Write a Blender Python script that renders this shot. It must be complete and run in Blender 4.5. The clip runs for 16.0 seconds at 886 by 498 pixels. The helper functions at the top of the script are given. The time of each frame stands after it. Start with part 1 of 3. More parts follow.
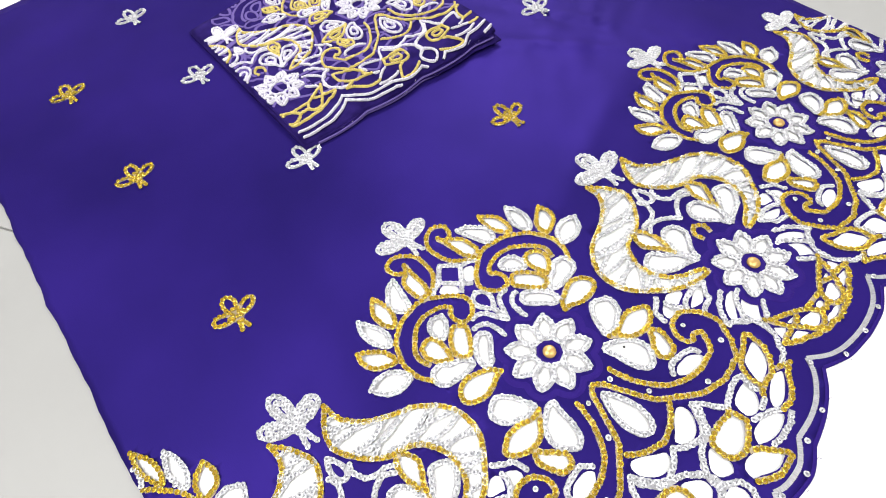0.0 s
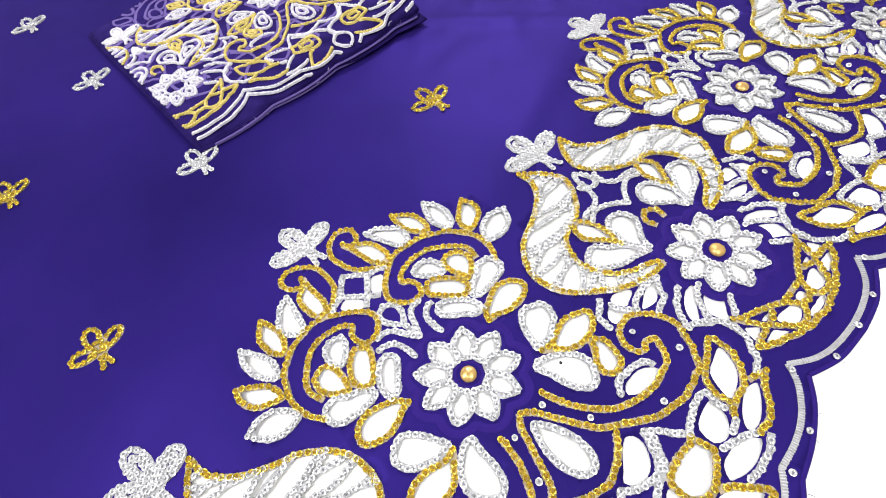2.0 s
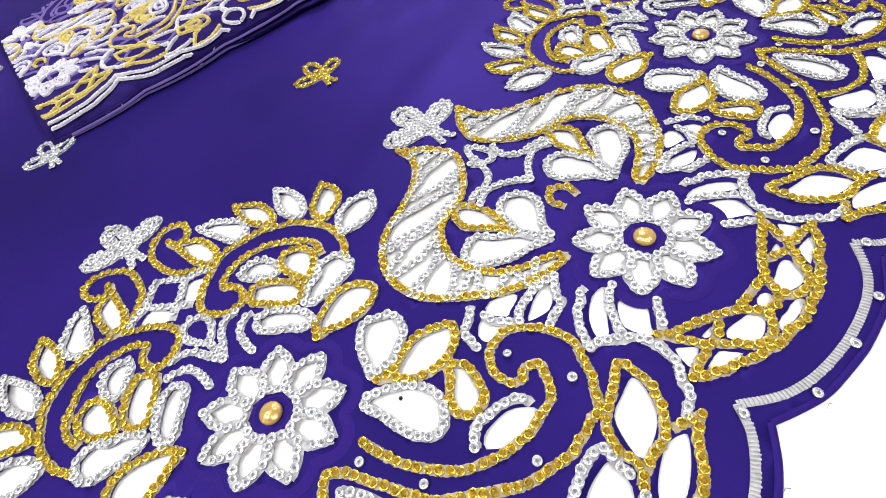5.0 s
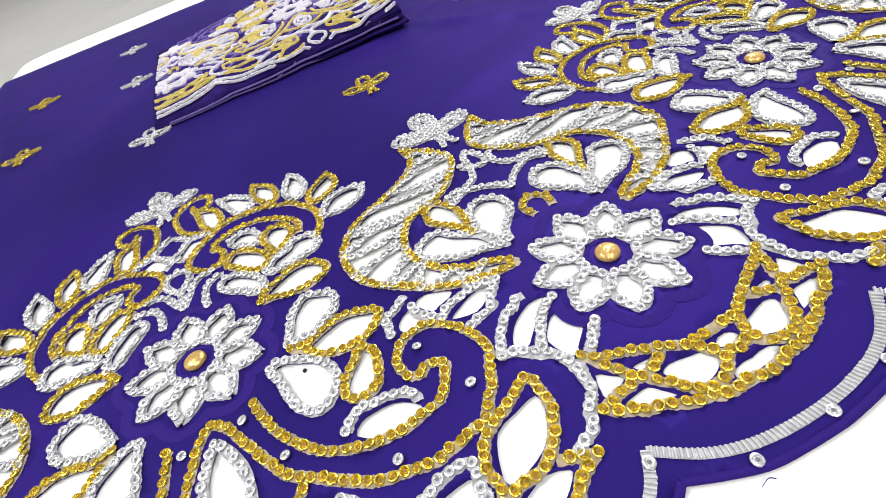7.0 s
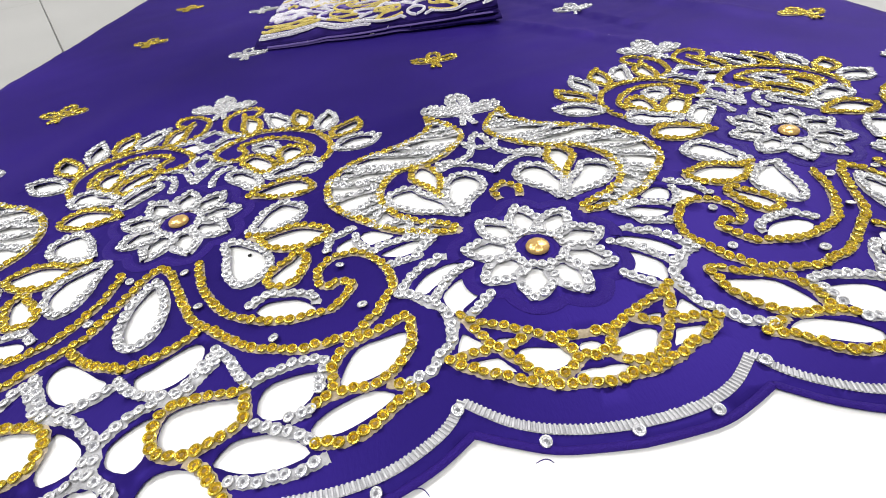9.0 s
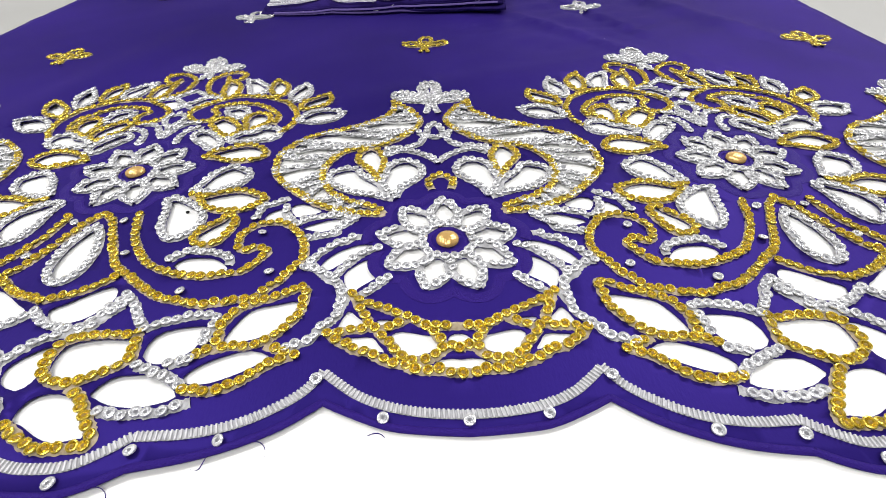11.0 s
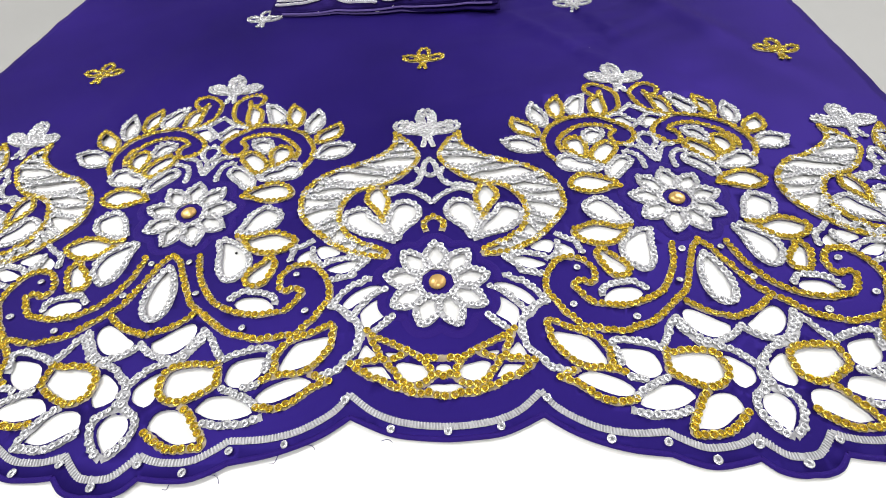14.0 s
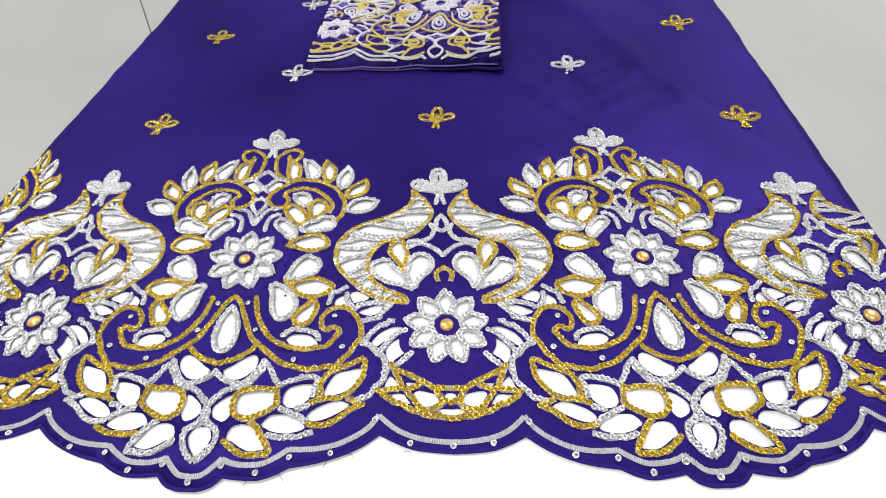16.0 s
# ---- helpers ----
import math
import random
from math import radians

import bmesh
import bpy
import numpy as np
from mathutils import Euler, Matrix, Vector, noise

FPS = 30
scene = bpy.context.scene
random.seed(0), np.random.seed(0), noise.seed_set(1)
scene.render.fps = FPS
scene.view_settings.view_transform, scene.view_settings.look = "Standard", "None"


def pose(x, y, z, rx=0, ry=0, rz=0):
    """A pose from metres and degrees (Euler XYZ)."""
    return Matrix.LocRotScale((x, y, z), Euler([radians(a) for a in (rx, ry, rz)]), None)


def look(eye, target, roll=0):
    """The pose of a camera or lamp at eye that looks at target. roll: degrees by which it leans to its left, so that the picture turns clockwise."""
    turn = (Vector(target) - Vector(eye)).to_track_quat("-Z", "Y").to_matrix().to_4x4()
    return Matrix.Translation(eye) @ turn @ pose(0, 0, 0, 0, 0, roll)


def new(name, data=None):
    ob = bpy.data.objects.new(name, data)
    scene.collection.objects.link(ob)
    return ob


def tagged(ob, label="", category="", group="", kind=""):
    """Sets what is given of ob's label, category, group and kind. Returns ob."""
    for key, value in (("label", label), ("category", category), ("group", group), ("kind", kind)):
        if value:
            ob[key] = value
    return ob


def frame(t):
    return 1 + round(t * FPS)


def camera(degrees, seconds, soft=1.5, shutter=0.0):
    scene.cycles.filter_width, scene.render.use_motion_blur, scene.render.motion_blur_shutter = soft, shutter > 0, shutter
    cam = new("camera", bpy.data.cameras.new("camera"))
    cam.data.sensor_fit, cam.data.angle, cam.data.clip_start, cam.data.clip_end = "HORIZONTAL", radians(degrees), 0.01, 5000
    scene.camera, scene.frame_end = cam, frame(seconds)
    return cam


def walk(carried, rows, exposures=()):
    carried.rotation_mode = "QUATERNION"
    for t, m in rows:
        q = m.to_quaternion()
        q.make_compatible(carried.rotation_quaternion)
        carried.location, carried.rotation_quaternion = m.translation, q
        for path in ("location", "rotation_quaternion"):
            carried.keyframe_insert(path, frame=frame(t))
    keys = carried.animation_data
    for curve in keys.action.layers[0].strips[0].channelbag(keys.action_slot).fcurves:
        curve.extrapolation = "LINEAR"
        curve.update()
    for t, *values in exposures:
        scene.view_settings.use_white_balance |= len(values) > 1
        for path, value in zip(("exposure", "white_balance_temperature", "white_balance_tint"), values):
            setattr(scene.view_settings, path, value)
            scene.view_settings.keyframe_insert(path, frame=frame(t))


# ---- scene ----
cam = camera(86.7, 16.0, soft=0.95)
PATH = [
    (0, (-0.356, -0.044, 0.455), (0.227, 0.764, -1.279), -6.6),
    (0.5, (-0.335, -0.053, 0.436), (0.253, 0.772, -1.289), -7.8),
    (1, (-0.312, -0.063, 0.413), (0.278, 0.775, -1.304), -9.2),
    (1.5, (-0.291, -0.072, 0.391), (0.307, 0.774, -1.32), -9.8),
    (2, (-0.269, -0.078, 0.371), (0.336, 0.777, -1.333), -10.5),
    (2.5, (-0.248, -0.09, 0.347), (0.364, 0.777, -1.348), -11.1),
    (3, (-0.229, -0.1, 0.325), (0.386, 0.78, -1.363), -11.5),
    (3.5, (-0.211, -0.106, 0.299), (0.412, 0.783, -1.38), -11.7),
    (4, (-0.19, -0.115, 0.278), (0.437, 0.786, -1.393), -12.1),
    (4.2, (-0.182, -0.119, 0.272), (0.442, 0.797, -1.393), -12.7),
    (6.3, (-0.115, -0.184, 0.213), (0.29, 1.125, -1.244), -20.7),
    (6.5, (-0.109, -0.191, 0.208), (0.265, 1.153, -1.225), -20.8),
    (7, (-0.091, -0.209, 0.197), (0.206, 1.222, -1.169), -20.3),
    (7.5, (-0.078, -0.226, 0.19), (0.152, 1.265, -1.123), -17.9),
    (8, (-0.066, -0.242, 0.187), (0.094, 1.286, -1.094), -14.4),
    (8.5, (-0.053, -0.254, 0.182), (0.035, 1.284, -1.093), -10.9),
    (9, (-0.034, -0.264, 0.176), (-0.015, 1.267, -1.109), -7.8),
    (9.2, (-0.028, -0.267, 0.175), (-0.026, 1.261, -1.116), -6.5),
    (11.3, (0.036, -0.274, 0.184), (-0.044, 1.198, -1.167), -2.7),
    (11.5, (0.04, -0.273, 0.188), (-0.044, 1.186, -1.177), -3.0),
    (12, (0.043, -0.274, 0.201), (-0.049, 1.149, -1.202), -3.7),
    (12.5, (0.048, -0.269, 0.217), (-0.053, 1.116, -1.222), -4.3),
    (13, (0.051, -0.267, 0.241), (-0.063, 1.072, -1.24), -4.7),
    (13.5, (0.051, -0.27, 0.268), (-0.075, 1.028, -1.248), -5.2),
    (14, (0.049, -0.274, 0.293), (-0.087, 0.99, -1.25), -5.7),
    (14.5, (0.05, -0.28, 0.317), (-0.094, 0.968, -1.24), -5.8),
    (15, (0.049, -0.282, 0.345), (-0.095, 0.957, -1.219), -5.5),
    (15.5, (0.054, -0.285, 0.373), (-0.103, 0.958, -1.186), -5.9),
    (16, (0.053, -0.293, 0.397), (-0.109, 0.958, -1.155), -5.7),
]
walk(cam, [(t, look(eye, target, roll)) for t, eye, target, roll in PATH], [(0, 0.2), (4, 0.15), (8, 0.1), (11.5, 0.0), (16, -0.1)])

# ---- world and light ----
world = bpy.data.worlds.new("world")
scene.world = world
world.use_nodes = True
world.node_tree.nodes["Background"].inputs["Color"].default_value = (0.75, 0.78, 0.82, 1)
world.node_tree.nodes["Background"].inputs["Strength"].default_value = 0.3


def unseen_lamp(x, y, sx, sy, watts):
    """An area light just under the ceiling, out of view."""
    lamp = bpy.data.lights.new("unseen_light", "AREA")
    lamp.shape, lamp.size, lamp.size_y, lamp.energy = "RECTANGLE", sx, sy, watts
    lamp.color = (1.0, 0.985, 0.96)
    ob = new("unseen_light", lamp)
    ob.location = (x, y, 2.52)
    return ob


# none is in view: first set by the satin's sheen, two added as fill
LAMPS = [(1.9, 2.1, 1.5, 0.9, 104), (-1.7, 0.7, 1.5, 0.9, 66), (0.1, -1.3, 1.5, 0.9, 44)]
for row in LAMPS:
    unseen_lamp(*row)


# ---- materials ----
def material(name, colour, rough=0.5, metal=0.0, spec=0.5):
    m = bpy.data.materials.new(name)
    m.use_nodes = True
    b = m.node_tree.nodes["Principled BSDF"]
    b.inputs["Base Color"].default_value = (*colour, 1)
    b.inputs["Roughness"].default_value = rough
    b.inputs["Metallic"].default_value = metal
    b.inputs["Specular IOR Level"].default_value = spec
    return m


def varied(m, scale, low, high, detail=4.0, coords="Object", stretch=(1, 1, 1)):
    """Base colour that drifts between two tones with noise of the given scale."""
    t = m.node_tree
    co, mp = t.nodes.new("ShaderNodeTexCoord"), t.nodes.new("ShaderNodeMapping")
    mp.inputs["Scale"].default_value = stretch
    n, r = t.nodes.new("ShaderNodeTexNoise"), t.nodes.new("ShaderNodeValToRGB")
    n.inputs["Scale"].default_value, n.inputs["Detail"].default_value = scale, detail
    r.color_ramp.elements[0].position, r.color_ramp.elements[1].position = 0.3, 0.7
    r.color_ramp.elements[0].color, r.color_ramp.elements[1].color = (*low, 1), (*high, 1)
    t.links.new(co.outputs[coords], mp.inputs["Vector"])
    t.links.new(mp.outputs["Vector"], n.inputs["Vector"])
    t.links.new(n.outputs["Fac"], r.inputs["Fac"])
    t.links.new(r.outputs["Color"], t.nodes["Principled BSDF"].inputs["Base Color"])
    return m


def relief(m, scale, strength, distance, detail=3.0, stretch=(1, 1, 1)):
    """Fine relief from noise."""
    t = m.node_tree
    co, mp = t.nodes.new("ShaderNodeTexCoord"), t.nodes.new("ShaderNodeMapping")
    mp.inputs["Scale"].default_value = stretch
    n, b = t.nodes.new("ShaderNodeTexNoise"), t.nodes.new("ShaderNodeBump")
    n.inputs["Scale"].default_value, n.inputs["Detail"].default_value = scale, detail
    b.inputs["Strength"].default_value, b.inputs["Distance"].default_value = strength, distance
    t.links.new(co.outputs["Object"], mp.inputs["Vector"])
    t.links.new(mp.outputs["Vector"], n.inputs["Vector"])
    t.links.new(n.outputs["Fac"], b.inputs["Height"])
    t.links.new(b.outputs["Normal"], t.nodes["Principled BSDF"].inputs["Normal"])
    return m


SATIN = relief(varied(material("purple_satin", (0.02, 0.0115, 0.135), 0.48, 0.31, 0.06), 4, (0.0145, 0.0088, 0.102), (0.027, 0.0142, 0.172), 3.0), 900, 0.25, 0.0004, 2.0, (1, 0.35, 1))
sat = SATIN.node_tree.nodes["Principled BSDF"].inputs
sat["Sheen Weight"].default_value, sat["Sheen Roughness"].default_value = 0.03, 0.4
sat["Sheen Tint"].default_value = (0.3, 0.12, 0.9, 1)
sat["Specular Tint"].default_value = (0.55, 0.25, 1.0, 1)
PURPLE_THREAD = relief(material("purple_thread", (0.026, 0.010, 0.165), 0.55, 0.3, 0.1), 1500, 0.8, 0.0006)
SILVER_THREAD = relief(varied(material("silver_thread", (0.6, 0.6, 0.62), 0.55), 260, (0.26, 0.26, 0.28), (0.56, 0.56, 0.59)), 1600, 0.7, 0.0006)
GOLD_THREAD = relief(varied(material("gold_thread", (0.55, 0.38, 0.1), 0.5), 260, (0.26, 0.2, 0.12), (0.52, 0.43, 0.31)), 1600, 0.7, 0.0006)
SILVER = relief(varied(material("silver_sequin", (0.66, 0.67, 0.7), 0.26, 0.62), 420, (0.58, 0.59, 0.62), (0.97, 0.97, 0.98)), 700, 0.55, 0.0006)
GOLD = relief(varied(material("gold_sequin", (0.74, 0.57, 0.14), 0.24, 0.72), 420, (0.44, 0.31, 0.02), (0.88, 0.7, 0.13)), 700, 0.55, 0.0006)
EYE_S = material("grey_stitch", (0.16, 0.16, 0.18), 0.7)
EYE_G = material("brown_stitch", (0.22, 0.14, 0.02), 0.7)
SEWN = {SILVER: EYE_S, GOLD: EYE_G}   # the thread in each sequin's eye
GEM = relief(material("amber_gem", (0.72, 0.46, 0.16), 0.15, 0.5), 700, 0.4, 0.001)
PAPER = varied(material("white_sheet", (0.86, 0.86, 0.85), 0.45, 0, 0.4), 3, (0.84, 0.845, 0.835), (0.87, 0.87, 0.865))
TILE = relief(varied(material("marble_tile", (0.6, 0.6, 0.59), 0.5, 0, 0.2), 2.2, (0.34, 0.34, 0.335), (0.39, 0.39, 0.385), 6), 2.5, 0.05, 0.002)
GROUT = material("grout", (0.3, 0.3, 0.29), 0.9)
# mid-grey of the added walls and ceiling, chosen for how they bounce light
BOUNCE_GREY = relief(varied(material("bounce_grey", (0.75, 0.75, 0.74), 0.8), 2, (0.5, 0.5, 0.5), (0.56, 0.56, 0.56)), 120, 0.2, 0.001)
LAMP_WHITE = material("unseen_panel_white", (0.8, 0.8, 0.8), 0.4)
NET = relief(varied(material("purple_net", (0.03, 0.02, 0.13), 0.9, 0, 0.05), 40, (0.012, 0.006, 0.07), (0.03, 0.016, 0.14)), 800, 0.6, 0.001)
STITCH = relief(varied(material("silver_stitch", (0.66, 0.66, 0.68), 0.45, 0.2), 300, (0.4, 0.4, 0.43), (0.58, 0.58, 0.6)), 1600, 0.5, 0.0005)
CORD_W = relief(varied(material("silver_cord", (0.6, 0.6, 0.63), 0.45, 0.2), 200, (0.58, 0.55, 0.66), (0.86, 0.85, 0.89)), 900, 1.0, 0.001)
CORD_G = relief(varied(material("gold_cord", (0.66, 0.5, 0.14), 0.45, 0.2), 200, (0.55, 0.43, 0.08), (0.8, 0.67, 0.24)), 900, 1.0, 0.001)
LILAC = relief(material("net_covered_thread", (0.14, 0.1, 0.32), 0.8, 0, 0.1), 900, 0.6, 0.0006)


# ---- helpers of this scene ----
def mesh_object(name, verts, faces, mat, smooth=False):
    me = bpy.data.meshes.new(name)
    me.from_pydata([tuple(v) for v in verts], [], faces)
    me.update()
    if mat:
        me.materials.append(mat)
    if smooth:
        me.polygons.foreach_set("use_smooth", [True] * len(me.polygons))
    return new(name, me)


def child(ob, parent, label="", kind=""):
    ob.parent = parent
    return tagged(ob, label, kind=kind)


def box(name, lo, hi, mat, bevel=0.0):
    bm = bmesh.new()
    bmesh.ops.create_cube(bm, size=1)
    for v in bm.verts:
        v.co = Vector([lo[i] + (v.co[i] + 0.5) * (hi[i] - lo[i]) for i in range(3)])
    if bevel:
        bmesh.ops.bevel(bm, geom=bm.edges[:], offset=bevel, segments=2, affect="EDGES")
    me = bpy.data.meshes.new(name)
    bm.to_mesh(me)
    bm.free()
    me.materials.append(mat)
    return new(name, me)


# ---- the room ----
floor = tagged(new("floor"), "pale grey polished marble floor tiles with thin joints", "floor", kind="structure")
bed = child(box("floor_bed", (-3, -3, -0.06), (3, 4, -0.006), GROUT), floor)
D1 = Vector((-0.53, 0.848, 0)).normalized()
D2 = Vector((D1.y, -D1.x, 0))
JOINT = Vector((-0.6, 0.6, 0))
SIDE, GAP = 2.0, 0.0022


def tile_mesh(at):
    """One tile, cut off where it meets the walls."""
    bm = bmesh.new()
    bmesh.ops.create_cube(bm, size=1)
    for v in bm.verts:
        v.co = Vector((v.co.x * (SIDE - GAP), v.co.y * (SIDE - GAP), v.co.z * 0.01))
    bmesh.ops.bevel(bm, geom=[e for e in bm.edges if all(v.co.z > 0 for v in e.verts)], offset=0.001, segments=1, affect="EDGES")
    bm.transform(at)
    for co, no in (((2.998, 0, 0), (1, 0, 0)), ((-2.998, 0, 0), (-1, 0, 0)), ((0, 3.998, 0), (0, 1, 0)), ((0, -2.998, 0), (0, -1, 0))):
        cut = bmesh.ops.bisect_plane(bm, geom=bm.verts[:] + bm.edges[:] + bm.faces[:], plane_co=co, plane_no=no, clear_outer=True)
        rim = [e for e in cut["geom_cut"] if isinstance(e, bmesh.types.BMEdge)]
        if rim:
            bmesh.ops.holes_fill(bm, edges=rim)
    if len(bm.faces) < 4:
        bm.free()
        return None
    bm.transform(at.inverted())
    me = bpy.data.meshes.new("tile")
    bm.to_mesh(me)
    bm.free()
    me.materials.append(TILE)
    return me


TURN = math.degrees(math.atan2(D2.y, D2.x))
for i in range(-4, 5):
    for j in range(-4, 5):
        c = JOINT + D2 * SIDE * (i + 0.5) + D1 * SIDE * (j + 0.8)
        at = pose(c.x, c.y, -0.0065, 0, 0, TURN)
        me = tile_mesh(at)
        if me:
            t = new("tile", me)
            t.matrix_basis = at
            child(t, floor)

# walls and ceiling are out of view, added to bounce soft light
for name, lo, hi in (("bounce_wall_west", (-3.1, -3, -0.06), (-3, 4, 2.6)), ("bounce_wall_east", (3, -3, -0.06), (3.1, 4, 2.6)),
                     ("bounce_wall_north", (-3.1, 4, -0.06), (3.1, 4.1, 2.6)), ("bounce_wall_south", (-3.1, -3.1, -0.06), (3.1, -3, 2.6))):
    tagged(box(name, lo, hi, BOUNCE_GREY), "unseen grey room wall added to bounce light", "wall", kind="structure")
tagged(box("ceiling", (-3.1, -3.1, 2.6), (3.1, 4.1, 2.7), BOUNCE_GREY), "unseen grey ceiling added to bounce light", "ceiling", kind="structure")
# a panel added above each unseen area light
for x, y, sx, sy, watts in LAMPS:
    lamp = tagged(box("unseen_panel", (x - sx / 2 - 0.02, y - sy / 2 - 0.02, 2.54), (x + sx / 2 + 0.02, y + sy / 2 + 0.02, 2.6), LAMP_WHITE, 0.004),
                  "flat white panel, unseen, added above an area light", "light", "ceiling panels")

# the white sheet under the fabric, with rounded corners; it gives under the hand-smoothed satin
def sheet():
    x0, x1, y0, y1, r = -0.56, 0.438, -1.1, 1.2, 0.05
    nx, ny, verts = 50, 110, []
    for low in (0.0, 0.0012):
        for j in range(ny + 1):
            y = y0 + (y1 - y0) * j / ny
            side = max(0.0, r - (y - y0), r - (y1 - y))
            pull = r - math.sqrt(max(0.0, r * r - side * side))
            for i in range(nx + 1):
                x = x0 + pull + (x1 - x0 - 2 * pull) * i / nx
                rise = 0.003 * math.exp(-(x / 0.25) ** 2 - ((y - 0.1) / 0.3) ** 2) * min(1.0, max(0.0, (y + 0.28) / 0.12))
                verts.append((x, y, rise - 0.0003 - low))
    n = (nx + 1) * (ny + 1)
    faces = []
    for j in range(ny):
        for i in range(nx):
            a = j * (nx + 1) + i
            faces += [(a, a + 1, a + nx + 2, a + nx + 1), (n + a, n + a + nx + 1, n + a + nx + 2, n + a + 1)]
    rim = [i for i in range(nx)] + [j * (nx + 1) + nx for j in range(ny)] + [ny * (nx + 1) + nx - i for i in range(nx)] + [(ny - j) * (nx + 1) for j in range(ny)]
    faces += [(a, n + a, n + b, b) for a, b in zip(rim, rim[1:] + rim[:1])]
    return mesh_object("white_sheet", verts, faces, PAPER, True)


tagged(sheet(), "smooth plain white sheet laid on the floor under the fabric", "sheet")

# ---- the embroidery design, in metres from a flower's axis ----
P = 0.412
HALF = P / 2
EDGE_L, EDGE_R, EDGE_FAR = -0.566, 0.461, 1.05

# how the cloth was laid down: a cubic stretch and lean in each direction
LIE_X = (0.0127, 1.0404, -0.0938, -0.1541, 0.091, -0.0107, -0.2572, 0.0773, -0.1035, -0.0805, 0.2155, 0.2874)
LIE_Y = (0.0128, 0.0144, 1.0011, -0.0174, -0.0939, -0.0704, -0.0333, -0.2043, -0.3095, -0.1987, -0.5515, 0.2757)


def place(u, v, h=0.0):
    """A point of the design on the cloth as it lies: a little askew, drawn out round one flower, and not quite flat."""
    k = (1, u, v, u * u, u * v, v * v, u ** 3, u * u * v, u * v * v, v ** 3, u ** 3 * v, u ** 4)
    x = sum(a * b for a, b in zip(LIE_X, k))
    y = sum(a * b for a, b in zip(LIE_Y, k))
    low = min(max((-v - 0.06) / 0.15, 0.0), 1.0)
    y += low * (0.003 * math.exp(-((u - 0.206) / 0.075) ** 2) - 0.006 * math.exp(-((u + 0.206) / 0.075) ** 2))
    return Vector((x, y, swell(x, y) + h))


def swell(x, y):
    z = 0.0012 + 0.0038 * math.exp(-(x / 0.25) ** 2 - ((y - 0.1) / 0.3) ** 2)
    z += 0.0011 * noise.noise((x * 8, y * 5, 0.3)) + 0.0004 * noise.noise((x * 24, y * 24, 3.1))
    # soft creases across the plain part
    for cx, cy, a, w, d in ((0.27, 0.45, 115, 0.02, 0.002), (0.33, 0.32, 122, 0.012, 0.0016), (0.16, 0.62, 150, 0.03, 0.003), (-0.3, 0.5, 60, 0.05, 0.001), (0.38, 0.62, 100, 0.03, 0.002), (0.2, 0.33, 118, 0.006, -0.0022), (0.235, 0.27, 114, 0.005, 0.0018), (0.15, 0.3, 128, 0.008, 0.0015), (0.05, 0.16, 20, 0.02, 0.0012), (-0.34, 0.2, 75, 0.03, 0.0012)):
        ca, sa = math.cos(radians(a)), math.sin(radians(a))
        along, across = (x - cx) * ca + (y - cy) * sa, -(x - cx) * sa + (y - cy) * ca
        z += 2.4 * d * math.exp(-(across / w) ** 2 - (along / 0.13) ** 2)
    # fine wrinkles gathered beside the lace
    fade = math.exp(-((x - 0.2) / 0.16) ** 2 - ((y - 0.34) / 0.13) ** 2)
    z += 0.0034 * fade * noise.noise((x * 16 + y * 9, (y - 0.5 * x) * 42, 7.7))
    return max(z, 0.0009)


def curve(points, step=0.001, closed=False):
    """A smooth line through a few points (mm in, metres out), at even steps."""
    p = [Vector((a, b)) * 0.001 for a, b in points]
    n, out = len(p), []
    for i in range(n if closed else n - 1):
        if closed:
            a, b, c, d = p[i - 1], p[i], p[(i + 1) % n], p[(i + 2) % n]
        else:
            a, b, c, d = p[max(i - 1, 0)], p[i], p[i + 1], p[min(i + 2, n - 1)]
        k = max(2, int((c - b).length / step))
        for s in range(k):
            t = s / k
            out.append(0.5 * (2 * b + (c - a) * t + (2 * a - 5 * b + 4 * c - d) * t * t + (3 * b - a - 3 * c + d) * t ** 3))
    out.append(out[0].copy() if closed else p[-1])
    return out


def leaf_line(tip, end, w, n=28, grow=0.0):
    """A teardrop outline, pointed at tip and round at end; grow widens it all round (metres)."""
    a, b = Vector(tip) * 0.001, Vector(end) * 0.001
    d = (b - a).normalized()
    q = Vector((-d.y, d.x))
    a, b = a - d * grow * 1.5, b + d * grow
    half, length = w * 0.0005 + grow, (b - a).length
    pts = []
    for i in range(n + 1):
        th = 2 * math.pi * i / n
        s = math.sin(th / 2)
        pts.append(a + d * length * (1 - math.cos(th)) / 2 + q * half * 1.12 * math.sin(th) * s ** 0.7)
    return pts


def inset(line, by):
    """A closed line drawn inwards."""
    c = sum(line, Vector((0, 0))) / len(line)
    n, out = len(line), []
    area = sum(line[i - 1].x * line[i].y - line[i].x * line[i - 1].y for i in range(n))
    for i in range(n):
        t = line[(i + 1) % n] - line[i - 1]
        if t.length < 1e-7:
            continue
        q = Vector((-t.y, t.x)).normalized() * (by if area > 0 else -by)
        out.append(line[i] + q)
    return out


STROKES, HOLES, SPOTS = [], [], []   # (colour, points, which), which: 'half', 'A' or 'B'


def line(colour, *pts, which="half"):
    STROKES.append((colour, curve(pts), which, "scroll"))


def odd_one(colour, other, *pts):
    """A stroke whose colour is exchanged on one half of one flower."""
    line(colour, *pts, which="most")
    line(other, *pts, which="odd")


def loop(colour, *pts, which="half"):
    """A closed outline, pointed at its first point, with its middle cut out."""
    STROKES.append((colour, curve(pts + pts[:1]), which, "leaf"))
    HOLES.append((inset(curve(pts + pts[:1], 0.003)[:-1], 0.0022), which))


